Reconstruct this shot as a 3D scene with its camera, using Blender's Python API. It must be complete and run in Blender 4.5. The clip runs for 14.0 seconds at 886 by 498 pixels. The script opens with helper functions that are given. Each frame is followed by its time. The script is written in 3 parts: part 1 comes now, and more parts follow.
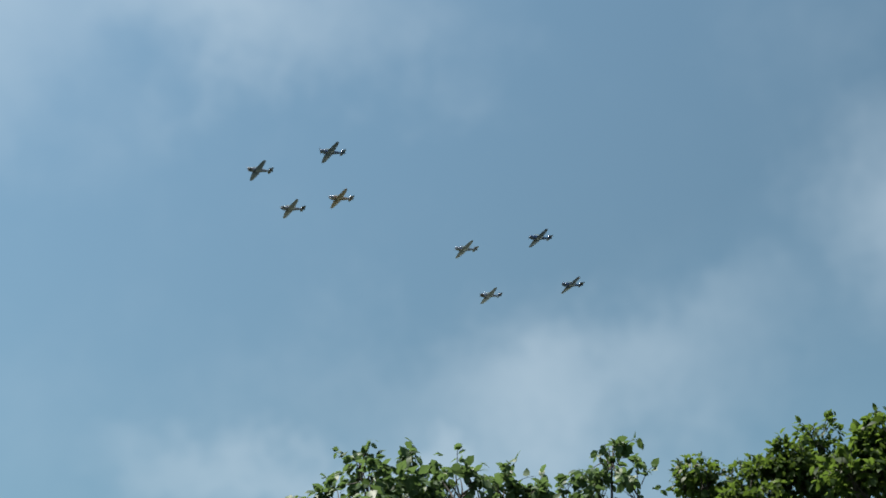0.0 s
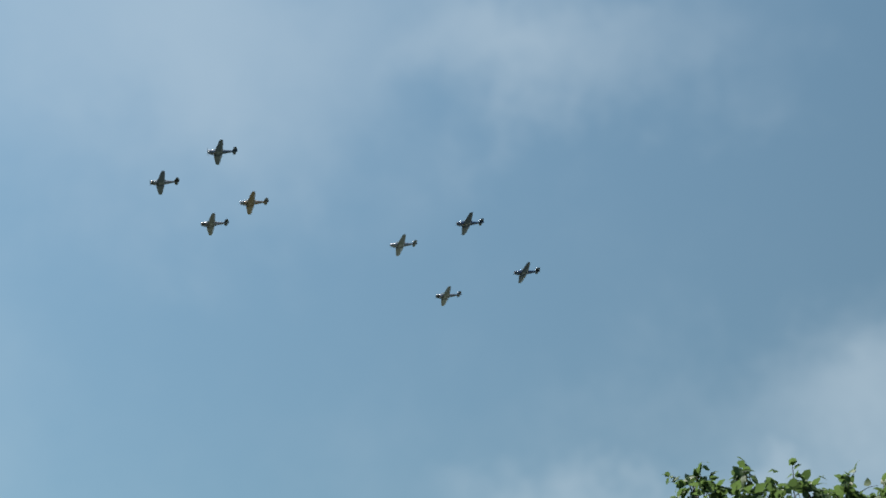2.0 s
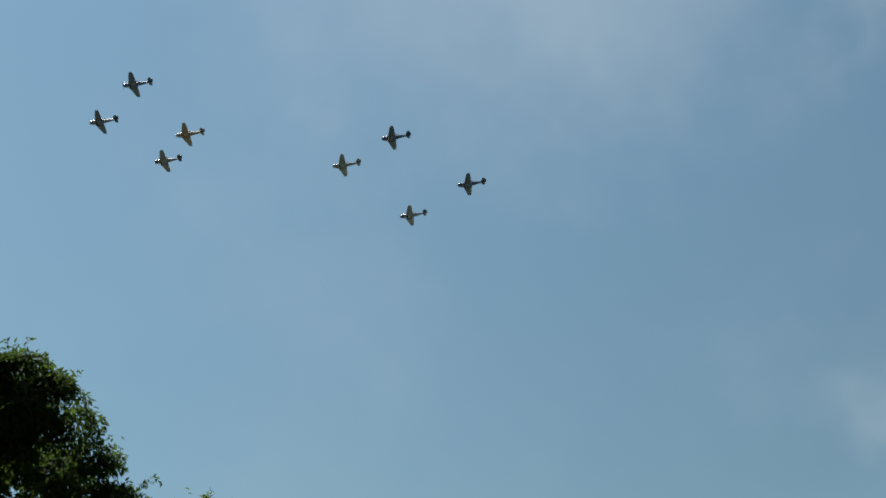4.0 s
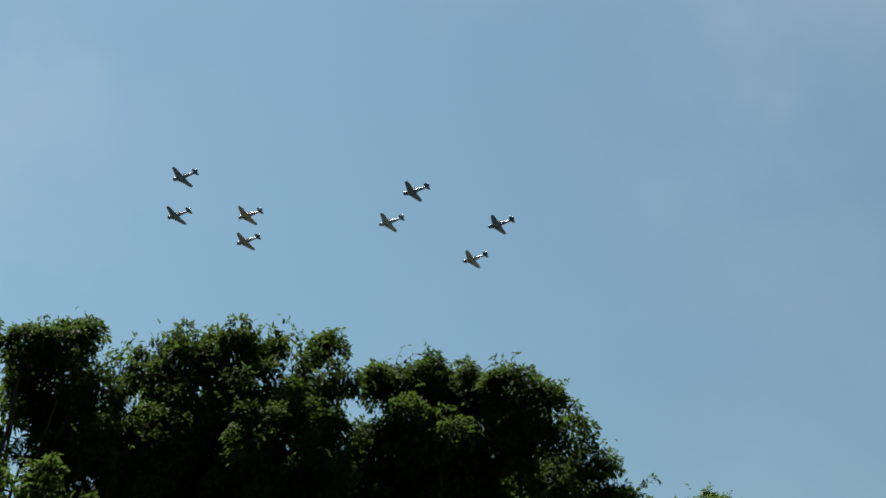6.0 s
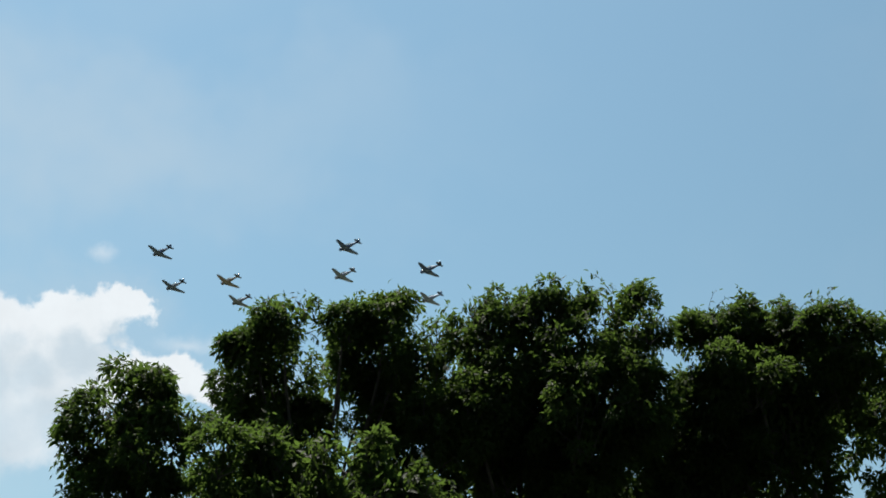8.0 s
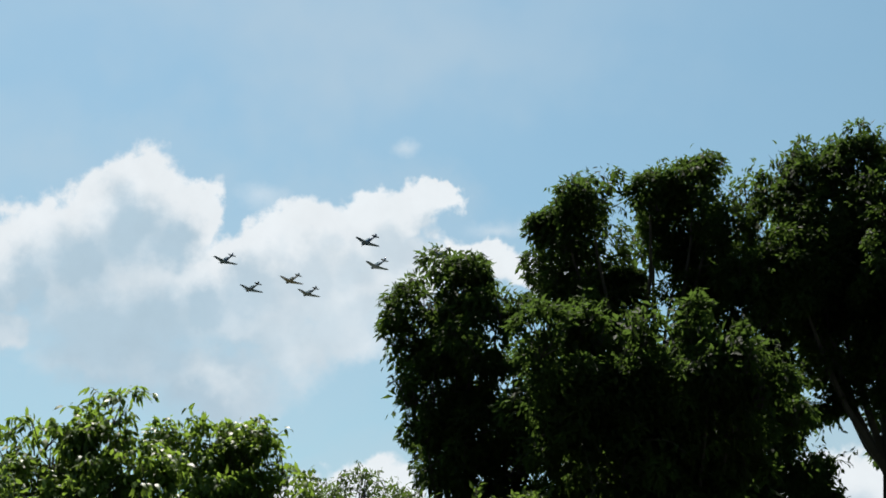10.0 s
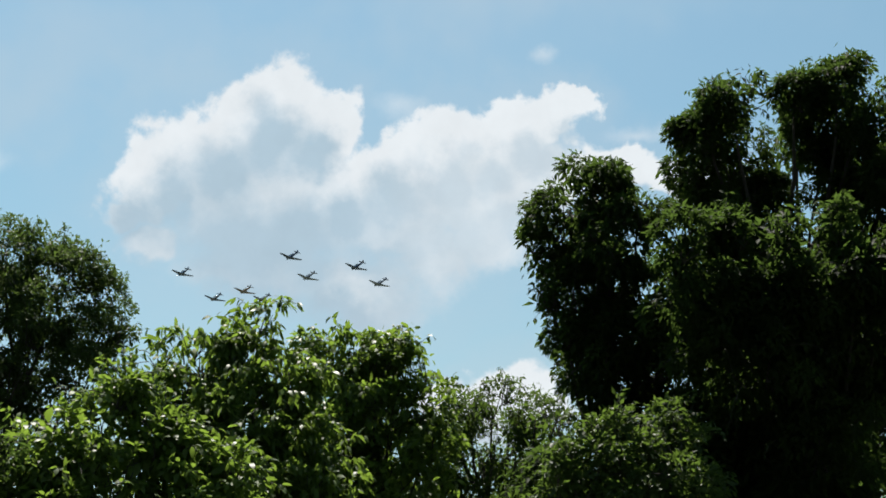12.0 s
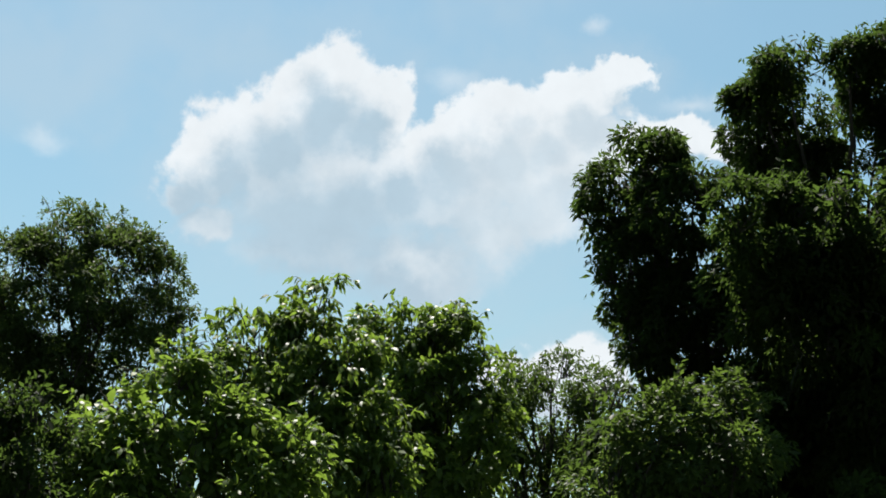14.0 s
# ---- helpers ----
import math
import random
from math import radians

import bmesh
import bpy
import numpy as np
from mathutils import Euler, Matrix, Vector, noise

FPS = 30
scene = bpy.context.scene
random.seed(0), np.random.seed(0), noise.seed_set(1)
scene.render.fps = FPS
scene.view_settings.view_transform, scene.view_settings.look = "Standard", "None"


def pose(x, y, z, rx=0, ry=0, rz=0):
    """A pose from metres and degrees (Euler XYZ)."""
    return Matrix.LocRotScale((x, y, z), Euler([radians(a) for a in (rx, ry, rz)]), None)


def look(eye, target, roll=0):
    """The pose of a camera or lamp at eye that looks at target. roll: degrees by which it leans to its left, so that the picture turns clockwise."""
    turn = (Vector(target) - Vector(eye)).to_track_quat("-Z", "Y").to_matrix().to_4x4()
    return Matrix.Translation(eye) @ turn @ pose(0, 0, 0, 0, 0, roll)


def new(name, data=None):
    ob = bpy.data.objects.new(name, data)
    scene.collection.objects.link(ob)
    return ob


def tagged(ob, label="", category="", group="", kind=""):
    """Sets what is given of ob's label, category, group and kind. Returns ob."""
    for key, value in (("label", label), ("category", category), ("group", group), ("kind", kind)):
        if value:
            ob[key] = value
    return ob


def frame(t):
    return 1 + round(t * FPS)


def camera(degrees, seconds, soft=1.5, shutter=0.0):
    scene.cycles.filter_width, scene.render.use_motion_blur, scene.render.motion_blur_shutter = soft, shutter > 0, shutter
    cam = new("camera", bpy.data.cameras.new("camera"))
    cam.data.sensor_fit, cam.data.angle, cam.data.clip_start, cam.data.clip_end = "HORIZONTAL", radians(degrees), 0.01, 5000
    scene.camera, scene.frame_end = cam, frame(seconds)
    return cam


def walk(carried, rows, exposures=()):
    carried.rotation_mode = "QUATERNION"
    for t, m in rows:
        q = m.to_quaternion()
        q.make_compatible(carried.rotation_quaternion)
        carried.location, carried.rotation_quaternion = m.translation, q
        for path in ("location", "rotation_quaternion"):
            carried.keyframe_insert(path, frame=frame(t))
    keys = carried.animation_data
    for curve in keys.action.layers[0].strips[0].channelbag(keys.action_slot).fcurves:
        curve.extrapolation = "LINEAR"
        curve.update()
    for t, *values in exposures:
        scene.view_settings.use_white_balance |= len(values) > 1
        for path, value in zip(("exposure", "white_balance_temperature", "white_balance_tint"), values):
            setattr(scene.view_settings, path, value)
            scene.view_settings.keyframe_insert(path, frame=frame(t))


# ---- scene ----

# camera: one standing place, turned by hand after the aircraft
EYE_HEIGHT = 1.6


def aim(azimuth, elevation, roll):
    """Degrees; azimuth grows to the left of +y."""
    return pose(0, 0, EYE_HEIGHT, 90 + elevation, 0, azimuth) @ pose(0, 0, 0, 0, 0, roll)


cam = camera(30.72, 14.0, soft=1.75)
TURNS = [
    (0, -76.36, 28.19, -1.98),
    (0.5, -73.58, 28.70, -2.70),
    (1, -70.12, 29.56, -2.45),
    (1.5, -66.25, 29.60, -2.52),
    (2, -63.95, 29.63, -2.12),
    (2.2, -62.65, 29.43, -1.72),
    (4.3, -46.97, 27.06, 0.98),
    (4.5, -45.61, 27.78, 0.82),
    (5, -39.93, 28.29, 1.47),
    (5.5, -35.17, 27.30, 2.14),
    (6, -30.67, 26.12, 1.69),
    (6.5, -27.07, 25.69, 1.32),
    (7, -24.78, 25.40, 1.39),
    (7.5, -21.66, 24.99, 1.19),
    (8, -18.86, 24.23, 1.34),
    (8.5, -15.82, 23.02, 0.87),
    (8.7, -14.30, 22.45, 0.09),
    (9, -11.66, 21.42, 0.20),
    (9.2, -10.47, 20.97, 0.07),
    (11.3, -4.60, 17.72, -0.74),
    (11.5, -4.24, 17.35, -0.81),
    (12, -2.07, 16.42, 0.33),
    (12.5, -0.09, 15.32, 0.16),
    (13, -0.32, 15.40, -0.47),
    (13.5, -0.13, 15.41, -0.52),
    (14, 0.00, 15.53, -0.31)]
walk(cam, [(t, aim(a, e, r)) for t, a, e, r in TURNS],
     exposures=[(0, 1.56), (2.2, 1.39), (4.3, 1.16), (5.5, 1.16), (7, 1.31), (8.3, 1.38), (9, 1.37), (11.3, 1.32), (12.5, 1.32), (13, 1.38), (14, 1.40)])

# ---- sky, sun ----
SUN_AZIMUTH, SUN_HEIGHT = -14.0, 67.0    # degrees to the right of +y, above the horizon
sun_way = Vector((math.sin(radians(SUN_AZIMUTH)) * math.cos(radians(SUN_HEIGHT)),
                  math.cos(radians(SUN_AZIMUTH)) * math.cos(radians(SUN_HEIGHT)), math.sin(radians(SUN_HEIGHT))))


class Nodes:
    """Short hand for building node trees."""

    def __init__(self, tree):
        self.tree = tree
        tree.nodes.clear()

    def add(self, kind):
        return self.tree.nodes.new(kind)

    def link(self, a, b):
        self.tree.links.new(a, b)

    def feed(self, socket, value):
        if hasattr(value, "is_output"):
            self.link(value, socket)
        else:
            socket.default_value = value

    def math(self, op, a, b=0.0, c=0.0, clamp=False):
        node = self.add("ShaderNodeMath")
        node.operation, node.use_clamp = op, clamp
        for i, v in enumerate((a, b, c)):
            self.feed(node.inputs[i], v)
        return node.outputs[0]

    def vmath(self, op, a, b=(0, 0, 0)):
        node = self.add("ShaderNodeVectorMath")
        node.operation = op
        self.feed(node.inputs[0], a)
        if op == "SCALE":
            self.feed(node.inputs[3], b)
        else:
            self.feed(node.inputs[1], b)
        return node.outputs["Value" if op in ("LENGTH", "DOT_PRODUCT") else "Vector"]

    def noise(self, vector, scale, detail=4.0, rough=0.55):
        node = self.add("ShaderNodeTexNoise")
        if vector is not None:
            self.link(vector, node.inputs["Vector"])
        node.inputs["Scale"].default_value = scale
        node.inputs["Detail"].default_value = detail
        node.inputs["Roughness"].default_value = rough
        return node

    def ramp(self, value, low, high, to_low=0.0, to_high=1.0, smooth=True):
        node = self.add("ShaderNodeMapRange")
        node.interpolation_type = "SMOOTHSTEP" if smooth else "LINEAR"
        self.feed(node.inputs[0], value)
        for i, v in enumerate((low, high, to_low, to_high)):
            self.feed(node.inputs[i + 1], v)
        return node.outputs[0]

    def mix(self, factor, a, b, blend="MIX"):
        node = self.add("ShaderNodeMix")
        node.data_type, node.blend_type = "RGBA", blend
        self.feed(node.inputs[0], factor)
        self.feed(node.inputs[6], a if hasattr(a, "is_output") else (*a, 1))
        self.feed(node.inputs[7], b if hasattr(b, "is_output") else (*b, 1))
        return node.outputs[2]


# cumulus puffs: degrees to the right, degrees up, half width, half height
PUFFS = [(-3.9, 21.3, 1.9, 1.8), (-2.2, 21.0, 1.4, 1.4), (-5.6, 20.2, 2.0, 1.9), (-7.5, 19.3, 1.8, 1.9), (-9.1, 18.5, 1.5, 1.8),
         (-9.9, 17.3, 0.8, 0.8), (-8.7, 16.3, 1.6, 1.1), (-5.0, 17.8, 4.2, 3.2), (-2.5, 17.9, 3.0, 2.6), (-4.6, 15.4, 4.0, 1.6), (-1.0, 15.2, 3.6, 1.8),
         (-0.9, 18.8, 1.8, 1.4), (0.9, 19.4, 1.7, 1.6), (2.6, 19.9, 1.8, 1.6), (4.4, 20.5, 1.8, 1.25), (6.0, 21.1, 1.5, 1.05), (7.1, 21.5, 0.9, 0.7),
         (3.0, 18.2, 3.2, 1.7), (5.6, 19.0, 2.2, 1.5), (3.6, 16.8, 2.2, 1.3), (1.7, 16.0, 2.2, 1.7), (0.5, 17.3, 2.2, 1.5), (-1.0, 14.5, 3.2, 1.2), (8.8, 18.9, 2.2, 0.9), (11.0, 18.6, 2.4, 0.8),
         (4.6, 10.9, 2.3, 1.4), (2.4, 11.1, 1.2, 0.9), (21.0, 11.0, 3.6, 1.3), (27.0, 11.0, 3.4, 1.2)]
# small torn scraps beside the cumulus
SCRAPS = [(5.8, 23.2, 0.6, 0.45), (0.4, 21.3, 1.1, 0.6), (-14.6, 18.9, 1.1, 0.5), (9.2, 20.4, 1.4, 0.4)]
# thin high haze
VEILS = [(53, 37.5, 13, 6.5), (68, 36, 8, 3.0), (34, 41, 12, 5.0), (81, 24, 8, 3.0), (97, 26.5, 4.5, 4), (74, 21, 9, 1.6), (-15, 22, 7, 2.5), (3, 28, 14, 3)]


def cloud_field(name, blobs, soften):
    """A node group: how deep a direction, in degrees right and up, lies inside a group of puffs."""
    tree = bpy.data.node_groups.new(name, "ShaderNodeTree")
    tree.interface.new_socket("Place", in_out="INPUT", socket_type="NodeSocketVector")
    tree.interface.new_socket("Depth", in_out="OUTPUT", socket_type="NodeSocketFloat")
    n = Nodes(tree)
    place, out = n.add("NodeGroupInput").outputs[0], n.add("NodeGroupOutput")
    total = None
    for u, v, a, b in blobs:
        d = n.vmath("MULTIPLY", n.vmath("SUBTRACT", place, (u, v, 0)), (1 / a, 1 / b, 0))
        depth = n.math("SUBTRACT", 1.0, n.vmath("LENGTH", d))
        total = depth if total is None else n.math("SMOOTH_MAX", total, depth, soften)
    n.link(total, out.inputs[0])
    return tree


def make_world():
    world = bpy.data.worlds.new("sky")
    scene.world = world
    world.use_nodes = True
    n = Nodes(world.node_tree)
    sky = n.add("ShaderNodeTexSky")
    sky.sky_type, sky.sun_disc, sky.sun_elevation, sky.sun_rotation = "NISHITA", False, radians(SUN_HEIGHT), radians(SUN_AZIMUTH)
    sky.altitude, sky.air_density, sky.dust_density, sky.ozone_density = 100, 1.0, 0.35, 1.6
    way = n.vmath("NORMALIZE", n.add("ShaderNodeTexCoord").outputs["Generated"])
    part_xyz = n.add("ShaderNodeSeparateXYZ")
    n.link(way, part_xyz.inputs[0])
    x, y, z = part_xyz.outputs
    right = n.math("MULTIPLY", n.math("ARCTAN2", x, y), 57.2958)
    up = n.math("MULTIPLY", n.math("ARCSINE", z), 57.2958)
    flat = n.add("ShaderNodeCombineXYZ")
    n.link(right, flat.inputs[0])
    n.link(up, flat.inputs[1])
    place = flat.outputs[0]

    def warped(scale, amount, detail):
        c = n.noise(way, scale, detail, 0.58).outputs["Color"]
        return n.vmath("MULTIPLY", n.vmath("SUBTRACT", c, (0.5, 0.5, 0.5)), (amount, amount, 0))

    # cumulus: billowed edge, lit from above, grey where the cloud lies over itself
    billow = n.vmath("ADD", n.vmath("ADD", place, n.vmath("ADD", warped(16, 2.0, 3), warped(34, 1.5, 4))), warped(75, 1.1, 6))
    field = cloud_field("cumulus_field", PUFFS, 0.25)

    def depth_at(shift, tree):
        g = n.add("ShaderNodeGroup")
        g.node_tree = tree
        n.link(n.vmath("ADD", billow, shift), g.inputs[0])
        return g.outputs[0]

    here, above = depth_at((0, 0, 0), field), depth_at((0.5, 1.3, 0), cloud_field("cumulus_shade", PUFFS, 0.55))
    ragged = n.math("MULTIPLY", n.math("SUBTRACT", n.noise(way, 38, 7, 0.62).outputs[0], 0.5), 0.7)
    broad = n.math("MULTIPLY", n.math("SUBTRACT", n.noise(way, 15, 4, 0.6).outputs[0], 0.5), 1.3)
    fade = n.math("MULTIPLY_ADD", n.math("MULTIPLY", n.ramp(up, 14.8, 19.0, 1.0, 0.0), n.ramp(up, 12.2, 14.0)), 0.5, 0.24)
    cover = n.ramp(n.math("ADD", here, ragged), -0.06, fade)
    shade = n.ramp(n.math("ADD", above, n.math("MULTIPLY", n.math("ADD", ragged, broad), 0.5)), -0.05, 0.75)
    shade = n.math("MULTIPLY", shade, n.ramp(right, -2.0, 3.0, 1.0, 0.6))
    tone = n.mix(shade, (0.320, 0.340, 0.354), (0.176, 0.23, 0.27))
    mottle = n.ramp(n.noise(way, 26, 6, 0.6).outputs[0], 0.3, 0.7, 0.97, 1.04)
    tone = n.vmath("SCALE", tone, mottle)
    # veils of haze
    soft = n.vmath("ADD", place, warped(7, 14.0, 4))
    g = n.add("ShaderNodeGroup")
    g.node_tree = cloud_field("veil_field", VEILS, 0.5)
    n.link(soft, g.inputs[0])
    veil = n.math("MULTIPLY", n.ramp(g.outputs[0], -0.6, 1.1), 0.42)
    thin = n.ramp(n.noise(way, 3.2, 5, 0.6).outputs[0], 0.42, 0.75, 0.0, 0.16)
    haze = n.ramp(up, 3.0, 20.0, 0.34, 0.0)
    torn = n.add("ShaderNodeGroup")
    torn.node_tree = cloud_field("scrap_field", SCRAPS, 0.2)
    n.link(n.vmath("ADD", place, warped(30, 1.6, 5)), torn.inputs[0])
    scraps = n.math("MULTIPLY", n.ramp(n.math("ADD", torn.outputs[0], ragged), -0.2, 1.1), 0.42)
    skirt = n.ramp(n.math("ADD", here, ragged), -1.3, 0.1, 0.0, 0.22)
    veil = n.math("ADD", n.math("ADD", veil, n.math("ADD", thin, skirt)), haze, clamp=True)

    # the sky brightens towards the sun
    glare = n.ramp(n.vmath("DOT_PRODUCT", way, tuple(sun_way)), 0.38, 0.82, 0.8, 1.19, smooth=False)
    light = n.vmath("SCALE", n.vmath("MULTIPLY", sky.outputs[0], (0.052, 0.0575, 0.0465)), glare)
    light = n.mix(veil, light, (0.211, 0.252, 0.282))
    light = n.mix(n.math("MAXIMUM", cover, scraps), light, tone)
    back = n.add("ShaderNodeBackground")
    n.link(light, back.inputs[0])
    back.inputs[1].default_value = 1.0
    n.link(back.outputs[0], n.add("ShaderNodeOutputWorld").inputs[0])


make_world()
lamp = bpy.data.lights.new("sun", "SUN")
lamp.energy, lamp.angle, lamp.color = 5.0, radians(0.53), (1.0, 0.95, 0.87)
sun = new("sun", lamp)
sun.matrix_world = look(sun_way * 60, (0, 0, 0))


# ---- materials ----
def material(name):
    m = bpy.data.materials.new(name)
    m.use_nodes = True
    return m, Nodes(m.node_tree)


def leaf_material(name, dark, light, glow, share=0.45, shine=0.28, rough=0.5):
    """Leaf: a waxy upper side, light that passes through, colour from leaf to leaf and from bough to bough."""
    m, n = material(name)
    own = n.add("ShaderNodeNewGeometry").outputs["Random Per Island"]
    place = n.add("ShaderNodeTexCoord").outputs["Object"]
    bough = n.ramp(n.noise(place, 1.3, 3).outputs[0], 0.32, 0.68)
    tone = n.mix(n.math("ADD", n.math("MULTIPLY", own, 0.4), n.math("MULTIPLY", bough, 0.6)), dark, light)
    face = n.add("ShaderNodeBsdfPrincipled")
    n.link(tone, face.inputs["Base Color"])
    face.inputs["Roughness"].default_value = rough
    face.inputs["Specular IOR Level"].default_value = shine
    thin = n.add("ShaderNodeBsdfTranslucent")
    n.link(n.mix(0.55, tone, glow), thin.inputs[0])
    both = n.add("ShaderNodeMixShader")
    both.inputs[0].default_value = share
    n.link(face.outputs[0], both.inputs[1])
    n.link(thin.outputs[0], both.inputs[2])
    n.link(both.outputs[0], n.add("ShaderNodeOutputMaterial").inputs[0])
    return m


def surface(name, low, high, rough, metal=0.0, scale=3.0, bump=0.0, coat=0.0):
    """A solid surface with stains at a large scale and grain at a small one."""
    m, n = material(name)
    place = n.add("ShaderNodeTexCoord").outputs["Object"]
    big, small = n.noise(place, scale, 4).outputs[0], n.noise(place, scale * 14, 5, 0.65).outputs[0]
    t = n.math("ADD", n.math("MULTIPLY", n.ramp(big, 0.3, 0.7), 0.65), n.math("MULTIPLY", n.ramp(small, 0.3, 0.7), 0.35))
    face = n.add("ShaderNodeBsdfPrincipled")
    n.link(n.mix(t, low, high), face.inputs["Base Color"])
    n.link(n.ramp(small, 0.2, 0.8, rough * 0.85, min(1.0, rough * 1.2)), face.inputs["Roughness"])
    face.inputs["Metallic"].default_value = metal
    face.inputs["Coat Weight"].default_value, face.inputs["Coat Roughness"].default_value = coat, 0.2
    if bump:
        b = n.add("ShaderNodeBump")
        b.inputs["Strength"].default_value = bump
        b.inputs["Distance"].default_value = 0.03
        n.link(small, b.inputs["Height"])
        n.link(b.outputs[0], face.inputs["Normal"])
    n.link(face.outputs[0], n.add("ShaderNodeOutputMaterial").inputs[0])
    return m


# near-black tones: the shade of the dark crowns is put into the leaf colour
LEAF_SHADED = leaf_material("shaded_leaf", (0.004, 0.009, 0.003), (0.018, 0.031, 0.008), (0.075, 0.125, 0.02), 0.58, 0.08, 0.6)
LEAF_COOL = leaf_material("cool_leaf", (0.022, 0.045, 0.018), (0.06, 0.1, 0.038), (0.11, 0.175, 0.045), 0.42, 0.25)
LEAF_OLIVE = leaf_material("olive_leaf", (0.008, 0.018, 0.006), (0.032, 0.054, 0.014), (0.1, 0.155, 0.026), 0.5, 0.16)
LEAF_MID = leaf_material("green_leaf", (0.011, 0.024, 0.006), (0.036, 0.062, 0.014), (0.12, 0.19, 0.026), 0.5, 0.18)
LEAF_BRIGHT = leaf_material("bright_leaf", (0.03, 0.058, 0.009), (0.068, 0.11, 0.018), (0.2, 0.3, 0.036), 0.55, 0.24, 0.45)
BARK = surface("bark", (0.012, 0.01, 0.008), (0.036, 0.029, 0.023), 0.9, scale=2.5, bump=0.6)
GRASS = surface("grass_ground", (0.022, 0.034, 0.018), (0.05, 0.062, 0.036), 0.95, scale=1.3, bump=0.25)


# ---- helpers for shapes ----
def mesh_from(name, verts, faces, mat, smooth=True):
    me = bpy.data.meshes.new(name)
    me.from_pydata(verts, [], faces)
    me.materials.append(mat)
    if smooth:
        me.polygons.foreach_set("use_smooth", [True] * len(me.polygons))
    me.update()
    return me


def part(name, bm, mat, parent, label="", smooth=True):
    """Links a bmesh, or a mesh, as one object under a thing or part."""
    if isinstance(bm, bmesh.types.BMesh):
        me = bpy.data.meshes.new(name)
        bmesh.ops.recalc_face_normals(bm, faces=bm.faces)
        bm.to_mesh(me)
        bm.free()
        me.materials.append(mat)
        if smooth:
            me.polygons.foreach_set("use_smooth", [True] * len(me.polygons))
    else:
        me = bm
    ob = new(name, me)
    ob.parent = parent
    return tagged(ob, label)


def loft(rings, closed_ends=True):
    """A skin over rings of points that all have the same count."""
    bm = bmesh.new()
    rows = [[bm.verts.new(q) for q in ring] for ring in rings]
    k = len(rows[0])
    for a, b in zip(rows, rows[1:]):
        for i in range(k):
            bm.faces.new((a[i], a[(i + 1) % k], b[(i + 1) % k], b[i]))
    if closed_ends:
        bm.faces.new(rows[0][::-1])
        bm.faces.new(rows[-1])
    return bm


def tube(points, radii, sides=7):
    """A tapering limb through points."""
    rings = []
    for i, (q, r) in enumerate(zip(points, radii)):
        d = (points[min(i + 1, len(points) - 1)] - points[max(i - 1, 0)]).normalized()
        a = d.orthogonal().normalized()
        b = d.cross(a)
        rings.append([q + (a * math.cos(k * math.tau / sides) + b * math.sin(k * math.tau / sides)) * r for k in range(sides)])
    for i in range(1, len(rings)):
        # turn each ring so that the skin does not twist
        best = min(range(sides), key=lambda s: sum((rings[i][(k + s) % sides] - rings[i - 1][k]).length for k in range(0, sides, 2)))
        rings[i] = rings[i][best:] + rings[i][:best]
    return loft(rings)


# ---- ground ----
def make_ground():
    size, cells = 4000.0, 60
    verts, faces = [], []
    for i in range(cells + 1):
        for j in range(cells + 1):
            u, v = 2 * i / cells - 1, 2 * j / cells - 1
            x, y = size * u * abs(u) ** 1.5, size * v * abs(v) ** 1.5
            verts.append((x, y, 0.12 * noise.noise(Vector((x * 0.02, y * 0.02, 0))) - 0.02))
    for i in range(cells):
        for j in range(cells):
            a = i * (cells + 1) + j
            faces.append((a, a + cells + 1, a + cells + 2, a + 1))
    ob = new("ground", mesh_from("ground", verts, faces, GRASS))
    tagged(ob, "short dark green grass and bare earth reaching to the horizon", "ground", kind="structure")


make_ground()


# ---- trees ----
def unit(v):
    return v / (np.linalg.norm(v, axis=-1, keepdims=True) + 1e-9)


def leaf_mesh(name, base, way, size, width, mat, rng, oval_leaf):
    """Folded leaves, lozenges or pointed ovals: where they start, where they point, how long they are."""
    m = len(base)
    d = unit(way)
    side = unit(np.cross(d, rng.normal(size=(m, 3)) * 0.55 + np.array((0, 0, 1.0))))
    up = np.cross(side, d)
    size = size[:, None]
    wide, fold = size * width * 0.5, up * size * 0.07
    tip = base + d * size - up * size * 0.1
    if oval_leaf:
        low, high = base + d * size * 0.26 + fold, base + d * size * 0.66 + fold * 0.6
        rim = [base, low + side * wide * 0.88, high + side * wide * 0.8, tip, high - side * wide * 0.8, low - side * wide * 0.88]
        fan = ((0, 1, 5), (1, 2, 4), (1, 4, 5), (2, 3, 4))
    else:
        mid = base + d * size * 0.42 + fold
        rim = [base, mid + side * wide, tip, mid - side * wide]
        fan = ((0, 1, 2), (0, 2, 3))
    c, f = len(rim), len(fan)
    verts = np.stack(rim, axis=1).reshape(-1, 3)
    tri = (np.arange(m)[:, None] * c + np.array(fan).reshape(1, -1)).reshape(-1)
    me = bpy.data.meshes.new(name)
    me.vertices.add(m * c)
    me.vertices.foreach_set("co", verts.astype(np.float32).ravel())
    me.loops.add(m * f * 3)
    me.loops.foreach_set("vertex_index", tri.astype(np.int32))
    me.polygons.add(m * f)
    me.polygons.foreach_set("loop_start", np.arange(0, m * f * 3, 3, dtype=np.int32))
    me.update(calc_edges=True)
    me.materials.append(mat)
    return me


def gaps(p, rng, share, sizes):
    """Which leaves stay: the crown opens in uneven holes a few hands wide."""
    f = np.zeros(len(p))
    for size in sizes * 4:
        k = unit(rng.normal(size=3)) * math.tau / (size * rng.uniform(0.8, 1.25))
        f += 0.5 * np.sin(p @ k + rng.random() * math.tau)
    return f + rng.normal(scale=0.3, size=len(p)) > np.quantile(f, share)


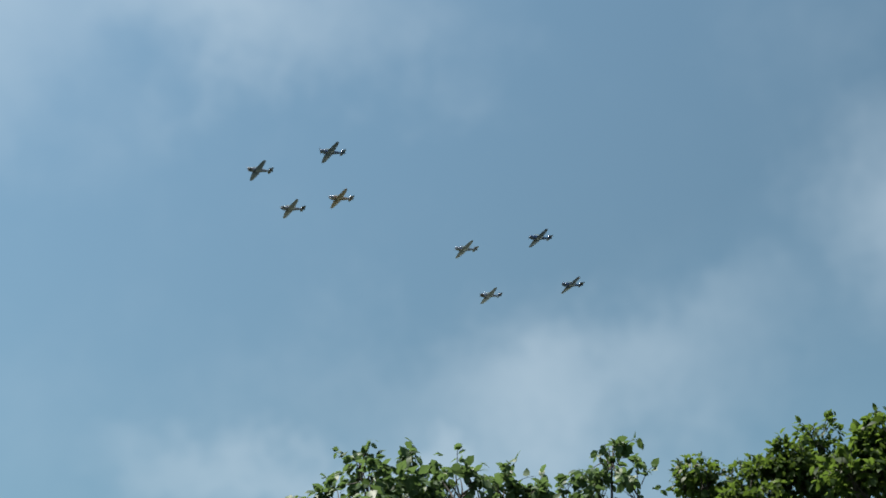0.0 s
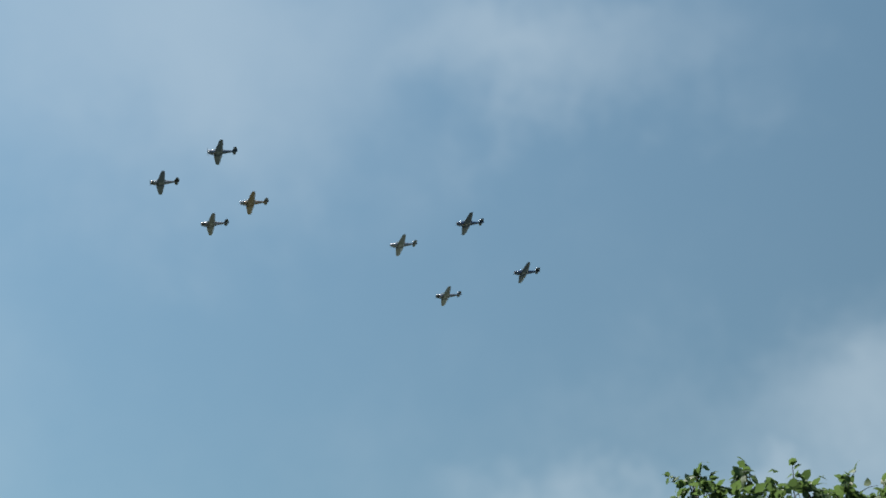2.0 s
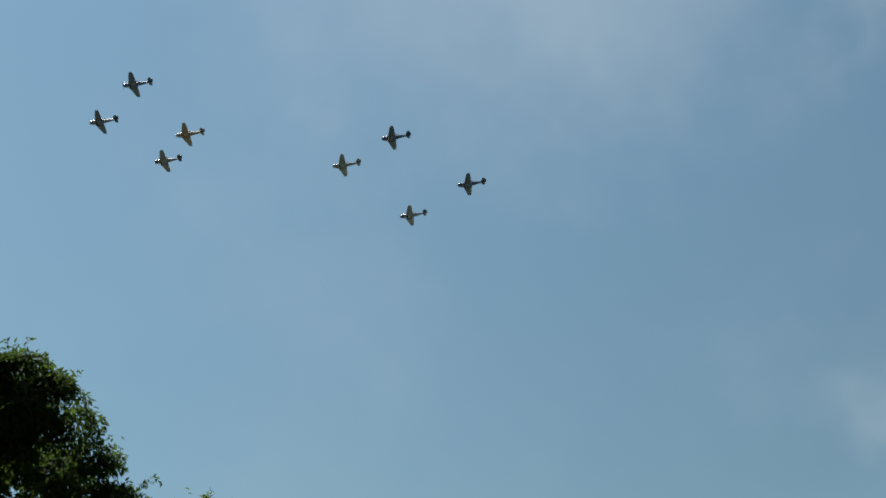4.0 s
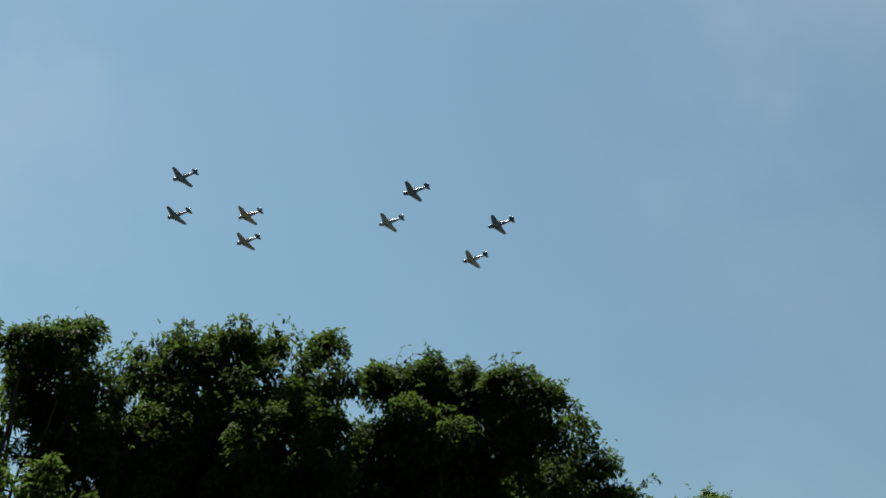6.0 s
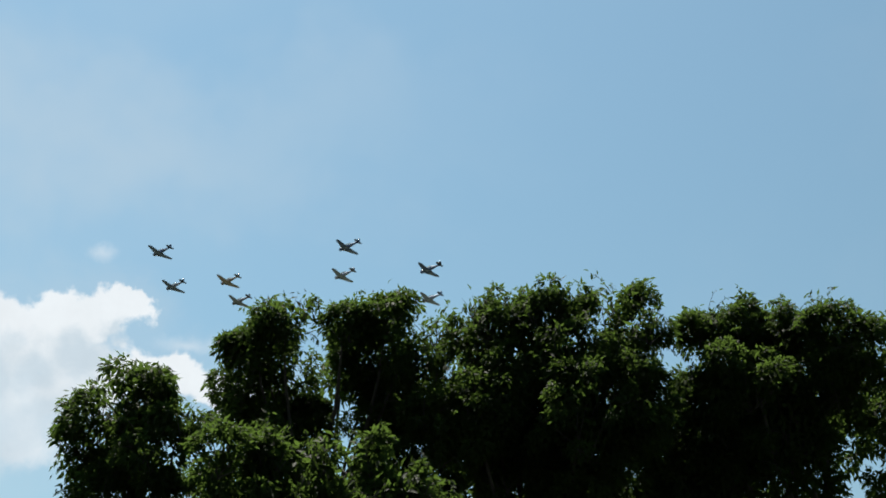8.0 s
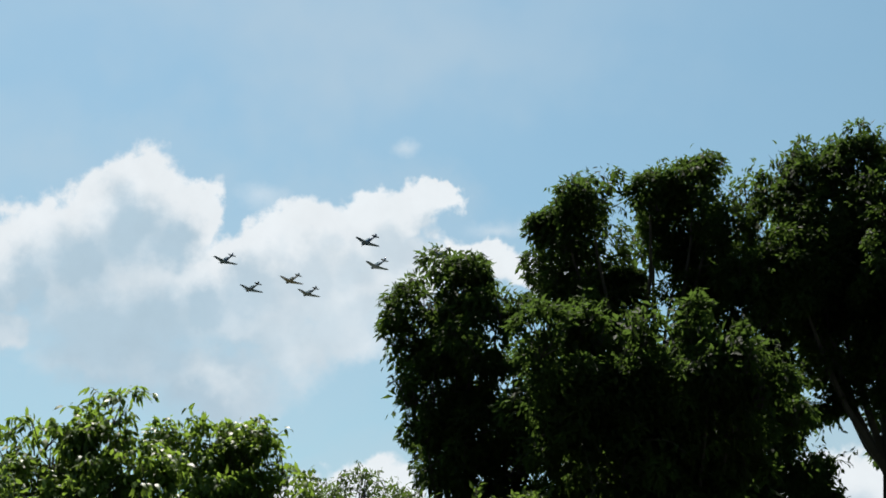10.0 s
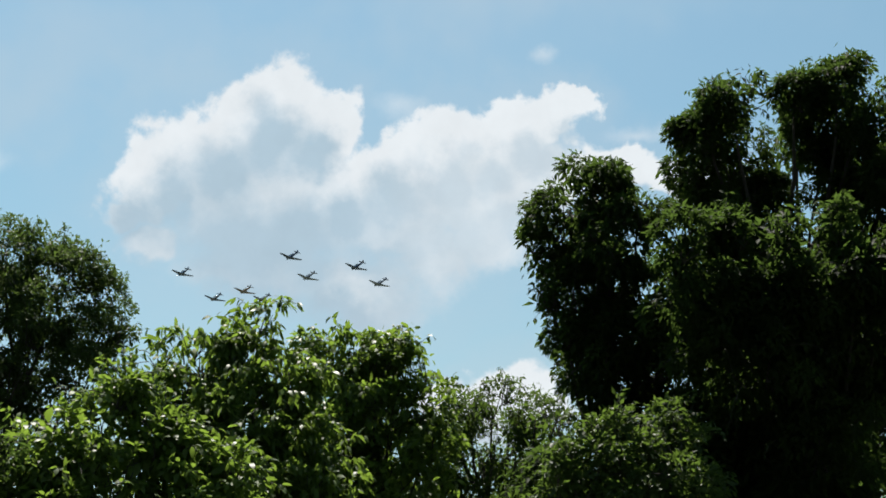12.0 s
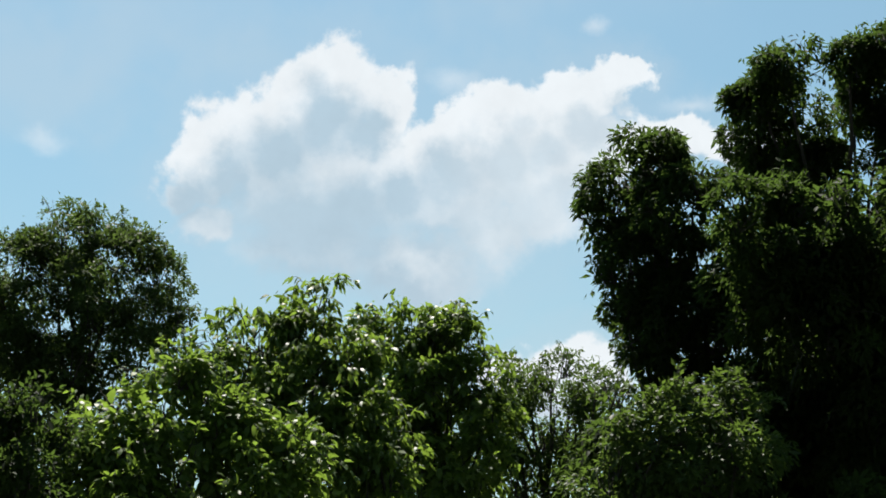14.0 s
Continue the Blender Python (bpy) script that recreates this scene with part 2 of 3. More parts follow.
def stick_mesh(name, lines, radius, mat):
    """Thin three-sided stems along lines of points, tapering to their ends."""
    lines = np.asarray(lines)
    m, c = lines.shape[:2]
    d = unit(lines[:, -1] - lines[:, 0])
    a = unit(np.cross(d, np.array((0.31, 0.2, 0.93))))
    b = np.cross(d, a)
    verts = np.empty((m, c, 3, 3))
    for k in range(3):
        ring = a * math.cos(k * math.tau / 3) + b * math.sin(k * math.tau / 3)
        for i in range(c):
            verts[:, i, k] = lines[:, i] + ring * radius[:, None] * (1.0 - 0.75 * i / (c - 1))
    quads = [(i * 3 + k, i * 3 + (k + 1) % 3, i * 3 + 3 + (k + 1) % 3, i * 3 + 3 + k) for i in range(c - 1) for k in range(3)]
    faces = (np.arange(m)[:, None, None] * c * 3 + np.array(quads)[None]).reshape(-1, 4)
    return mesh_from(name, verts.reshape(-1, 3).tolist(), faces.tolist(), mat)


def leaf_cloud(name, lobes, mat, rng, dense, length, droop, width=0.45, core=1.0, sprigs=14, clump=0.3, open_share=0.15, hold=0.8, spray=0.2, pockets=(0.55, 0.75, 1.0, 1.5), oval_leaf=False):
    """The leaves of a crown, as one mesh. Each lobe (x, y, z, radius) carries domed clumps of leaves on its outside,
    a filling of leaves within, and a few sprigs that stand out of it."""
    bases, roots, ways, sizes, stems = [], [], [], [], []
    for x, y, z, r in lobes:
        centre = np.array((x, y, z))
        count = max(6, int(1.15 * (r / clump) ** 2 * 3.2))
        out = unit(rng.normal(size=(count, 3)) + np.array((0, 0, 0.25)))
        s = clump * (0.6 + 0.75 * rng.random(count)) * min(1.0, 0.45 + r)
        heart = centre + out * ((r - 0.7 * s) * (0.5 + 0.68 * rng.random(count) ** 0.8))[:, None]
        leaves = np.maximum((dense * s ** 2).astype(int), 12)
        k = np.repeat(np.arange(count), leaves)
        o = unit(rng.normal(size=(len(k), 3)) + out[k] * 0.55 + np.array((0, 0, 0.45)))
        reach = s[k] * (0.45 + 0.55 * rng.random(len(k)) ** 0.6)
        p = heart[k] + o * reach[:, None] * np.array((1, 1, 0.72))
        roots.append(p)
        bases.append(p)
        ways.append(o * 0.8 + rng.normal(scale=0.5, size=(len(k), 3)) + np.array((0, 0, -0.9 * droop)))
        sizes.append(length * (0.65 + 0.7 * rng.random(len(k))))
        # within
        m = int(dense * 0.3 * core * r * r)
        o = unit(rng.normal(size=(m, 3)))
        bases.append(centre + o * (0.74 * r * rng.random(m) ** 0.4)[:, None])
        roots.append(bases[-1])
        ways.append(rng.normal(size=(m, 3)) + np.array((0, 0, -0.6)))
        sizes.append(length * 1.6 * (0.7 + 0.6 * rng.random(m)))
        # sprigs
        m = int(sprigs * (0.4 + r))
        o = unit(rng.normal(size=(m, 3)) + np.array((0, 0, 0.5)))
        along = np.linspace(0.05, 1.0, 9)
        long = spray * (0.5 + rng.random(m))
        p = (centre + o * (0.88 * r))[:, None] + o[:, None] * (along[None] * long[:, None])[:, :, None]
        p[:, :, 2] -= droop * 0.5 * long[:, None] * along ** 2
        stems.append(np.concatenate([(centre + o * (0.5 * r))[:, None], p[:, [0, 4, 8]]], axis=1))
        p = (p + rng.normal(scale=0.02, size=p.shape)).reshape(-1, 3)
        roots.append(np.repeat(centre + o * (0.8 * r), 9, axis=0))
        bases.append(p)
        ways.append(np.repeat(o, 9, axis=0) * 0.5 + rng.normal(scale=0.5, size=p.shape) + np.array((0, 0, -0.9 * droop)))
        sizes.append(length * (0.7 + 0.6 * rng.random(len(p))))
    inside = np.concatenate([np.full(len(b), i % 3 == 1) for i, b in enumerate(bases)])
    bases, ways, sizes = np.concatenate(bases), np.concatenate(ways), np.concatenate(sizes)
    stay = gaps(np.concatenate(roots), rng, open_share, pockets) | (inside & (rng.random(len(bases)) < hold))
    # a stem for each sprig that keeps its leaves
    first, kept = 0, []
    for i, q in enumerate(roots):
        if i % 3 == 2 and len(q):
            kept.append(stems[i // 3][stay[first:first + len(q)].reshape(-1, 9).sum(axis=1) > 3])
        first += len(q)
    return leaf_mesh(name, bases[stay], ways[stay], sizes[stay], width, mat, rng, oval_leaf), np.concatenate(kept)


def make_tree(right, far, lobes, label, mat, dense=1500, length=0.12, droop=0.5, width=0.45, depth=1.0, fill=1.0, core=1.0, sprigs=14, clump=0.3, open_share=0.15, hold=0.8, grow=1.1, skirt=True, spray=0.2, tuck=0.0, pockets=(0.55, 0.75, 1.0, 1.5), oval_leaf=False, seed=1):
    """A tree, degrees to the right of +y and far metres away; lobes: the boughs of its crown as (sideways, height, radius)."""
    rng = np.random.default_rng(seed)
    rnd = random.Random(seed)
    tree = new("tree")
    tree.matrix_world = pose(far * math.sin(radians(right)), far * math.cos(radians(right)), 0, 0, 0, -right)
    tagged(tree, label, "tree")
    top = max(z + r for x, z, r in lobes)
    half = max(abs(x) + r for x, z, r in lobes)
    low = min(z - r for x, z, r in lobes)
    # the drawn lobes, spread in depth, and more behind them
    shape = []
    for x, z, r in lobes:
        y = rnd.uniform(-0.5, 0.5) * depth + tuck * (top - r - z)
        k = 1 + y / far
        shape.append((x * k, y, EYE_HEIGHT + (z - EYE_HEIGHT) * k, r * grow))
    back = []
    for x, z, r in lobes:
        if rnd.random() < 0.75 * fill:
            y = rnd.uniform(0.9, 2.6) * depth + tuck * (top - r - z)
            back.append((x * 0.9 + rnd.uniform(-0.2, 0.2), y, z - 0.25 * r - rnd.uniform(0, 0.5), r * 1.15))
    # the crown goes on downwards and round
    under = []
    floor = max(1.4, 0.24 * top)
    steps = max(3, int((low - floor) / 0.7))
    for i in range(steps if skirt else 0):
        z = floor + (low + 0.3 - floor) * (i + 0.5) / steps
        wide = half * (0.55 + 0.45 * (i + 1) / steps)
        for q in range(5):
            turn = math.tau * (q + rnd.random()) / 5
            under.append((0.62 * wide * math.cos(turn), 0.9 * depth + 0.62 * min(wide, 1.8 * depth + 0.4) * math.sin(turn), z + rnd.uniform(-0.3, 0.3), rnd.uniform(0.34, 0.5) * min(wide, 2.0)))
    crown, stems = leaf_cloud("crown", shape, mat, rng, dense, length, droop, width, core, sprigs, clump, open_share, hold, spray, pockets, oval_leaf)
    part("crown", crown, mat, tree)
    # twigs: the stems of the sprigs, and forks within each bough
    forks = []
    for x, y, z, r in shape:
        for _ in range(7):
            o = Vector((rnd.gauss(0, 1), rnd.gauss(0, 1), rnd.gauss(0.6, 0.8))).normalized()
            a = Vector((x, y, z - 0.55 * r)) + 0.2 * r * Vector((rnd.uniform(-1, 1), rnd.uniform(-1, 1), 0))
            b = Vector((x, y, z)) + o * r * rnd.uniform(0.6, 0.95)
            bow = (b - a).cross(Vector((0, 0, 1))) * rnd.uniform(-0.12, 0.12)
            forks.append([a, a.lerp(b, 0.35) + bow, a.lerp(b, 0.7) + bow, b])
    thick = np.array([0.016] * len(forks) + [0.009] * len(stems))
    branchwork = part("branchwork", stick_mesh("branchwork", np.concatenate([np.array(forks), stems]), thick, BARK), BARK, tree)
    tagged(branchwork, "thin dark twigs between the leaves", kind="stuff")
    rest = back + under
    if rest:
        part("inner_crown", leaf_cloud("inner_crown", rest, mat, rng, dense * 0.5, length * 1.3, droop, width, core, 2, clump * 1.3, open_share * 1.3, hold)[0], mat, tree)
    # trunk and limbs
    girth = 0.016 * top + 0.05
    lean = rnd.uniform(-0.25, 0.25)
    stem = [Vector((lean * (abs(z) / top) ** 1.5 + 0.06 * math.sin(z * 1.1 + seed), (0.4 + 0.6 * z / top) * depth + max(tuck, 0.0) * (0.5 + 0.9 * (top - z)) + 0.05 * math.cos(z * 0.9), z))
            for z in np.linspace(-0.1, top * 0.82, 10)]
    part("trunk", tube(stem, [girth * (1.35 if i == 0 else 1.0 - 0.085 * i) for i in range(10)], 9), BARK, tree)
    aims = sorted(shape + back[::2], key=lambda s: -s[3])[:16]
    for x, y, z, r in aims:
        start = max(0.18 * top, min(z - rnd.uniform(0.25, 0.5) * (z - 0.2 * top), top * 0.75))
        i = min(range(10), key=lambda k: abs(stem[k].z - start))
        a, b = stem[i], Vector((x, y, z + 0.2 * r))
        bend = (a + b) / 2 + Vector((0.25 * (b.x - a.x), 0.25 * (b.y - a.y), -0.12 * (b - a).length))
        line = [a * (1 - t) ** 2 + bend * 2 * t * (1 - t) + b * t * t for t in (0, 0.2, 0.4, 0.6, 0.8, 1.0)]
        line = [q + Vector((rnd.uniform(-1, 1), rnd.uniform(-1, 1), rnd.uniform(-1, 1))) * 0.05 for q in line]
        thick = girth * rnd.uniform(0.2, 0.34)
        part("limb", tube(line, [thick * k for k in (1, 0.85, 0.7, 0.5, 0.33, 0.15)], 6), BARK, tree)
    return tree


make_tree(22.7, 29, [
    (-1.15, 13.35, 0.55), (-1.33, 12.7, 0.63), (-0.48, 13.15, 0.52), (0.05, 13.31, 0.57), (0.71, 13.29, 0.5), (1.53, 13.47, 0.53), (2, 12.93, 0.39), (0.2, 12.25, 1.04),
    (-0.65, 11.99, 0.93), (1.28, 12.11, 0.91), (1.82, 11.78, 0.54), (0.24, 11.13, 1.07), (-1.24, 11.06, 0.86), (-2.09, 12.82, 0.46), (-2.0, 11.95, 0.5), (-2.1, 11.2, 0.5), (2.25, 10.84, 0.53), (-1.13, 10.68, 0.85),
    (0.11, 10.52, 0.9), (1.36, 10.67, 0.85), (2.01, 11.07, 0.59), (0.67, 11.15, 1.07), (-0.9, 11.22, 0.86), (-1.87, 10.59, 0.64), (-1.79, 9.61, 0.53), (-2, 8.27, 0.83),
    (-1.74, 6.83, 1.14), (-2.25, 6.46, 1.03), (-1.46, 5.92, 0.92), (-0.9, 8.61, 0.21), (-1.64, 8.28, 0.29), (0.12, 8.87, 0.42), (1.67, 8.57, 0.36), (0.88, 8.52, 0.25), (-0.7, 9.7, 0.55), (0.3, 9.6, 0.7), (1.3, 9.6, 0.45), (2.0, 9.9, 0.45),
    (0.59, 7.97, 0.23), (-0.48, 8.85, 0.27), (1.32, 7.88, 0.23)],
    "tall dense broadleaf tree with towering dark green crown", LEAF_SHADED, skirt=False, length=0.115, depth=1.3, core=0.7, open_share=0.46, dense=1900, grow=1.2, hold=0.4, droop=0.8, width=0.4, clump=0.32, spray=0.4, tuck=0.1, pockets=(0.45, 0.65, 0.95, 1.4), sprigs=11, seed=11)
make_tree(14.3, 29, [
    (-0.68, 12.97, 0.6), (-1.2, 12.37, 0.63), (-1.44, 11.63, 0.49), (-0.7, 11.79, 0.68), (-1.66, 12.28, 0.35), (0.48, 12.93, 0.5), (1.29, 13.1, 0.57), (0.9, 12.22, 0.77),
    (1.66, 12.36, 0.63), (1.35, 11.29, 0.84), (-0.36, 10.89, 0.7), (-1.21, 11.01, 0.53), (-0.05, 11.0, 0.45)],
    "tall dark tree whose crown stands in two towers", LEAF_SHADED, length=0.115, depth=1.3, core=1.15, open_share=0.38, dense=1900, grow=1.14, hold=0.7, droop=0.8, width=0.4, clump=0.32, spray=0.28, tuck=0.4, pockets=(0.7, 0.95, 1.4, 2.1), sprigs=11, fill=0.5, seed=31)
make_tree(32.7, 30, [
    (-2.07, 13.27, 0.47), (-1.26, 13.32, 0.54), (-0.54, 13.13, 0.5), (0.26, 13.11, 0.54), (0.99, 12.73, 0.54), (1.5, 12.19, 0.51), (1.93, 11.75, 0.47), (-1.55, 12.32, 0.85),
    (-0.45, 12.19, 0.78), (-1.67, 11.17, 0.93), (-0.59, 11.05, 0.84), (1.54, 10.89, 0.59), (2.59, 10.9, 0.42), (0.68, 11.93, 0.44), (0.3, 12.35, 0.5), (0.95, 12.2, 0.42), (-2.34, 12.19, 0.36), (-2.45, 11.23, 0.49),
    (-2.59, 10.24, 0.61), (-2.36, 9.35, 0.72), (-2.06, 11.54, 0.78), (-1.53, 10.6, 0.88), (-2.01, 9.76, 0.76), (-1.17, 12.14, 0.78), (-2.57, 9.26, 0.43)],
    "dense dark green broadleaf tree with a sloping rounded shoulder", LEAF_SHADED, length=0.115, depth=1.2, core=1.15, open_share=0.34, dense=1900, grow=1.24, hold=0.5, droop=0.8, width=0.4, clump=0.32, spray=0.4, tuck=0.2, pockets=(0.7, 0.95, 1.4, 2.1), sprigs=11, seed=12)
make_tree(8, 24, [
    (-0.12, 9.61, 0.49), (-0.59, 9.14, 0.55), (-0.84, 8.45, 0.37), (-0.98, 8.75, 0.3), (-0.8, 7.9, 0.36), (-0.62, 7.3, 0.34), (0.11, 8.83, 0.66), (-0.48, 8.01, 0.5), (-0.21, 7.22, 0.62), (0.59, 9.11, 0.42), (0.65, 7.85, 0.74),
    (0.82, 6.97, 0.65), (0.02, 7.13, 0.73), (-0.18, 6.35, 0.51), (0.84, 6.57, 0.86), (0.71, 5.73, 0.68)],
    "dark leafy tree with drooping leaves along its edge", LEAF_SHADED, depth=1.0, fill=0.3, core=0.6, length=0.115, open_share=0.38, dense=1750, grow=1.22, hold=0.55, droop=0.8, width=0.4, clump=0.32, spray=0.22, tuck=0.25, pockets=(0.4, 0.55, 0.8, 1.1), sprigs=11, seed=13)
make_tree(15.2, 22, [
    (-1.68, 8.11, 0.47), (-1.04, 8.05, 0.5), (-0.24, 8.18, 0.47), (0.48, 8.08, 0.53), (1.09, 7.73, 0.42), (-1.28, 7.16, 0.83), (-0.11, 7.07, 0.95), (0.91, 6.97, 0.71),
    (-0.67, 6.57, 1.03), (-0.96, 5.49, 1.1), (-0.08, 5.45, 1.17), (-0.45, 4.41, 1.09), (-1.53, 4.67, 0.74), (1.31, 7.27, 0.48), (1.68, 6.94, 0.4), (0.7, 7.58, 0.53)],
    "low deeply shaded tree before the tall trees", LEAF_SHADED, dense=1900, length=0.115, depth=1.2, core=1.5, open_share=0.38, hold=0.85, droop=0.8, width=0.4, clump=0.32, spray=0.4, tuck=1.0, pockets=(0.7, 0.95, 1.4, 2.1), sprigs=11, seed=14)
make_tree(40.4, 36, [
    (-0.04, 12.45, 0.58), (-0.67, 12.25, 0.5), (0.67, 12.17, 0.63)],
    "distant small-crowned green tree beyond the dense trees", LEAF_MID, seed=15)
make_tree(-13.2, 34, [
    (-0.36, 11.08, 0.8), (0.35, 11, 0.84), (1.19, 10.79, 0.68), (1.71, 10.44, 0.57), (-1.04, 10.67, 0.64), (1.63, 9.44, 0.68), (0.41, 9.76, 1.23), (-0.84, 9.33, 1.03),
    (1.29, 8.57, 0.73), (0.02, 8.4, 0.92), (-1.7, 10.25, 0.81), (-2.2, 9.25, 1.03), (-1.09, 7.88, 0.65), (0.75, 10.15, 1.11), (-0.44, 10.33, 0.98), (1.83, 9.82, 0.56),
    (1.98, 8.96, 0.49), (0.92, 8.92, 0.97), (-0.78, 8.37, 0.97), (-1.49, 8.81, 1.1), (2.2, 9.46, 0.29), (0.86, 7.83, 0.73), (-0.16, 7.56, 0.73)],
    "round-crowned dark tree with visible forked limbs", LEAF_OLIVE, dense=1000, length=0.1, depth=1.2, fill=0.35, core=0.45, clump=0.34, open_share=0.37, hold=0.25, seed=16)
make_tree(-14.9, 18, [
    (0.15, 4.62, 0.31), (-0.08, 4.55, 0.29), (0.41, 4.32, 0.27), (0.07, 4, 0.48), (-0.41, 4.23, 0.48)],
    "low shaded bushy tree with a few bright leaves", LEAF_SHADED, depth=0.7, length=0.09, clump=0.22, dense=1500, open_share=0.2, core=1.6, fill=1.0, hold=0.9, tuck=0.4, seed=17)
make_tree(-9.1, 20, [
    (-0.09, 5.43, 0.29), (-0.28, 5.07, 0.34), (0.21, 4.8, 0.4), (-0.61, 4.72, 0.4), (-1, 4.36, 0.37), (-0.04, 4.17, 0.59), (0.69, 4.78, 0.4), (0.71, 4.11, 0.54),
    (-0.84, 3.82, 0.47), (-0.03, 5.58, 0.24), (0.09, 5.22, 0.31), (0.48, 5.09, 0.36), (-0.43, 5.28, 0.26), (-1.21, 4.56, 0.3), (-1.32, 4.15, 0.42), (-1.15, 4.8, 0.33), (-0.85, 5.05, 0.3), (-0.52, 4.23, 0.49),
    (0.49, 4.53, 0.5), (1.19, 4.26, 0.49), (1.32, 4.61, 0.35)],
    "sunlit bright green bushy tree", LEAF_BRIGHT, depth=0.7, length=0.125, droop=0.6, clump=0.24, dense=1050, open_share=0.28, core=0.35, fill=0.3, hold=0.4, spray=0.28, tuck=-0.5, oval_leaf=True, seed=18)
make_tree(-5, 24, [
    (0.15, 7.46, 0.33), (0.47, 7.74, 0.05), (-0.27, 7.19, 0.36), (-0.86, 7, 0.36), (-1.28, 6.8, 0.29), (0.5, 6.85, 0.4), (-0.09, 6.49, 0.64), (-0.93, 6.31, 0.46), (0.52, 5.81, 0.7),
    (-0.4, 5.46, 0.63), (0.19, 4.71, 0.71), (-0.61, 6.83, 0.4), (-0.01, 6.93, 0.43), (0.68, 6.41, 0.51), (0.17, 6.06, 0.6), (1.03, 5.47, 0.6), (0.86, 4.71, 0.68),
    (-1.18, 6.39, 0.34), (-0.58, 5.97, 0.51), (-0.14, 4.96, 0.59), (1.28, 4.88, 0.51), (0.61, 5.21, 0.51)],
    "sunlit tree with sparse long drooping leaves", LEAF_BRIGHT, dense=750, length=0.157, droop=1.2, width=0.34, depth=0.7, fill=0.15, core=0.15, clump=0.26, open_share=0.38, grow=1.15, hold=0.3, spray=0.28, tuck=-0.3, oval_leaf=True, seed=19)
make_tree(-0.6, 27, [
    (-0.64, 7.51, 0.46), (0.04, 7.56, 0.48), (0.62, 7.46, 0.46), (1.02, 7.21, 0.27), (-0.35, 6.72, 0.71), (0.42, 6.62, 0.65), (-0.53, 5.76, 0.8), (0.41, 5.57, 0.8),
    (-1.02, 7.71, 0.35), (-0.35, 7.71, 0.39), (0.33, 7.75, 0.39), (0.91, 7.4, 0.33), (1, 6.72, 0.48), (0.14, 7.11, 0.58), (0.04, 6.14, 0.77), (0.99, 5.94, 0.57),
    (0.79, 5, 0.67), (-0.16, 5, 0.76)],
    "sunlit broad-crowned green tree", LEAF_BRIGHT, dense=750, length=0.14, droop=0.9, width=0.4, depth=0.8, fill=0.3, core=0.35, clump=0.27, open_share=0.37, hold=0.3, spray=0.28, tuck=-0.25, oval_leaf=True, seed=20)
make_tree(3.6, 30, [
    (-0.25, 7.27, 0.45), (0.17, 7.35, 0.45), (0.7, 7.04, 0.41), (-0.68, 7.17, 0.34), (-0.06, 6.41, 0.77), (0.88, 6.19, 0.66), (-1.01, 6, 0.55), (-0.08, 5.36, 0.78),
    (-0.85, 6.64, 0.41), (0.39, 7.59, 0.32), (1.01, 7.14, 0.38), (-0.69, 6.85, 0.49), (0.47, 6.62, 0.64), (-0.6, 5.47, 0.64), (0.75, 5.35, 0.74)],
    "smaller open green tree with thin visible boughs", LEAF_MID, dense=850, length=0.1, depth=0.8, fill=0.25, core=0.2, clump=0.24, open_share=0.36, grow=1.2, hold=0.3, seed=21)
make_tree(8.2, 21, [
    (-0.55, 5.24, 0.33), (0.04, 5.34, 0.33), (-0.35, 4.65, 0.55), (0.54, 5.12, 0.36), (0.29, 4.48, 0.62), (-0.79, 4.51, 0.34), (-0.76, 5.4, 0.27), (-0.26, 5.09, 0.45),
    (0.77, 5.35, 0.37), (0.88, 4.69, 0.59), (-0.15, 4.2, 0.59), (-0.88, 4.15, 0.44)],
    "half-shaded green tree at the foot of the tall trees", LEAF_MID, length=0.1, depth=0.7, clump=0.24, dense=1200, open_share=0.3, grow=1.15, core=0.5, fill=0.4, hold=0.4, seed=22)
make_tree(75.6, 20, [
    (-0.91, 9.09, 0.3), (-1.21, 8.68, 0.28), (-0.18, 8.91, 0.33), (0.34, 8.81, 0.33), (-0.48, 8.6, 0.36), (0.92, 8.71, 0.3), (1.39, 8.59, 0.16), (-1.39, 8.62, 0.22),
    (-0.77, 8.92, 0.3), (0.11, 8.66, 0.37), (0.62, 8.61, 0.33), (1.21, 8.58, 0.22)],
    "airy tree top with loose sprays of round leaves", LEAF_COOL, dense=400, length=0.14, droop=0.6, width=0.7, depth=0.6, fill=0.1, core=0.05, clump=0.18, sprigs=10, open_share=0.48, grow=0.97, hold=0.15, spray=0.3, oval_leaf=True, pockets=(0.3, 0.4, 0.55, 0.8), seed=23)
make_tree(81.9, 22, [
    (0.17, 9.82, 0.33), (-0.03, 9.34, 0.34), (0.52, 9.28, 0.31), (-0.52, 9.22, 0.2)],
    "thin upright tree top with loose green leaves", LEAF_COOL, dense=400, length=0.14, droop=0.6, width=0.7, depth=0.6, fill=0.1, core=0.05, clump=0.18, sprigs=10, open_share=0.48, grow=0.97, hold=0.15, spray=0.3, oval_leaf=True, pockets=(0.3, 0.4, 0.55, 0.8), seed=24)
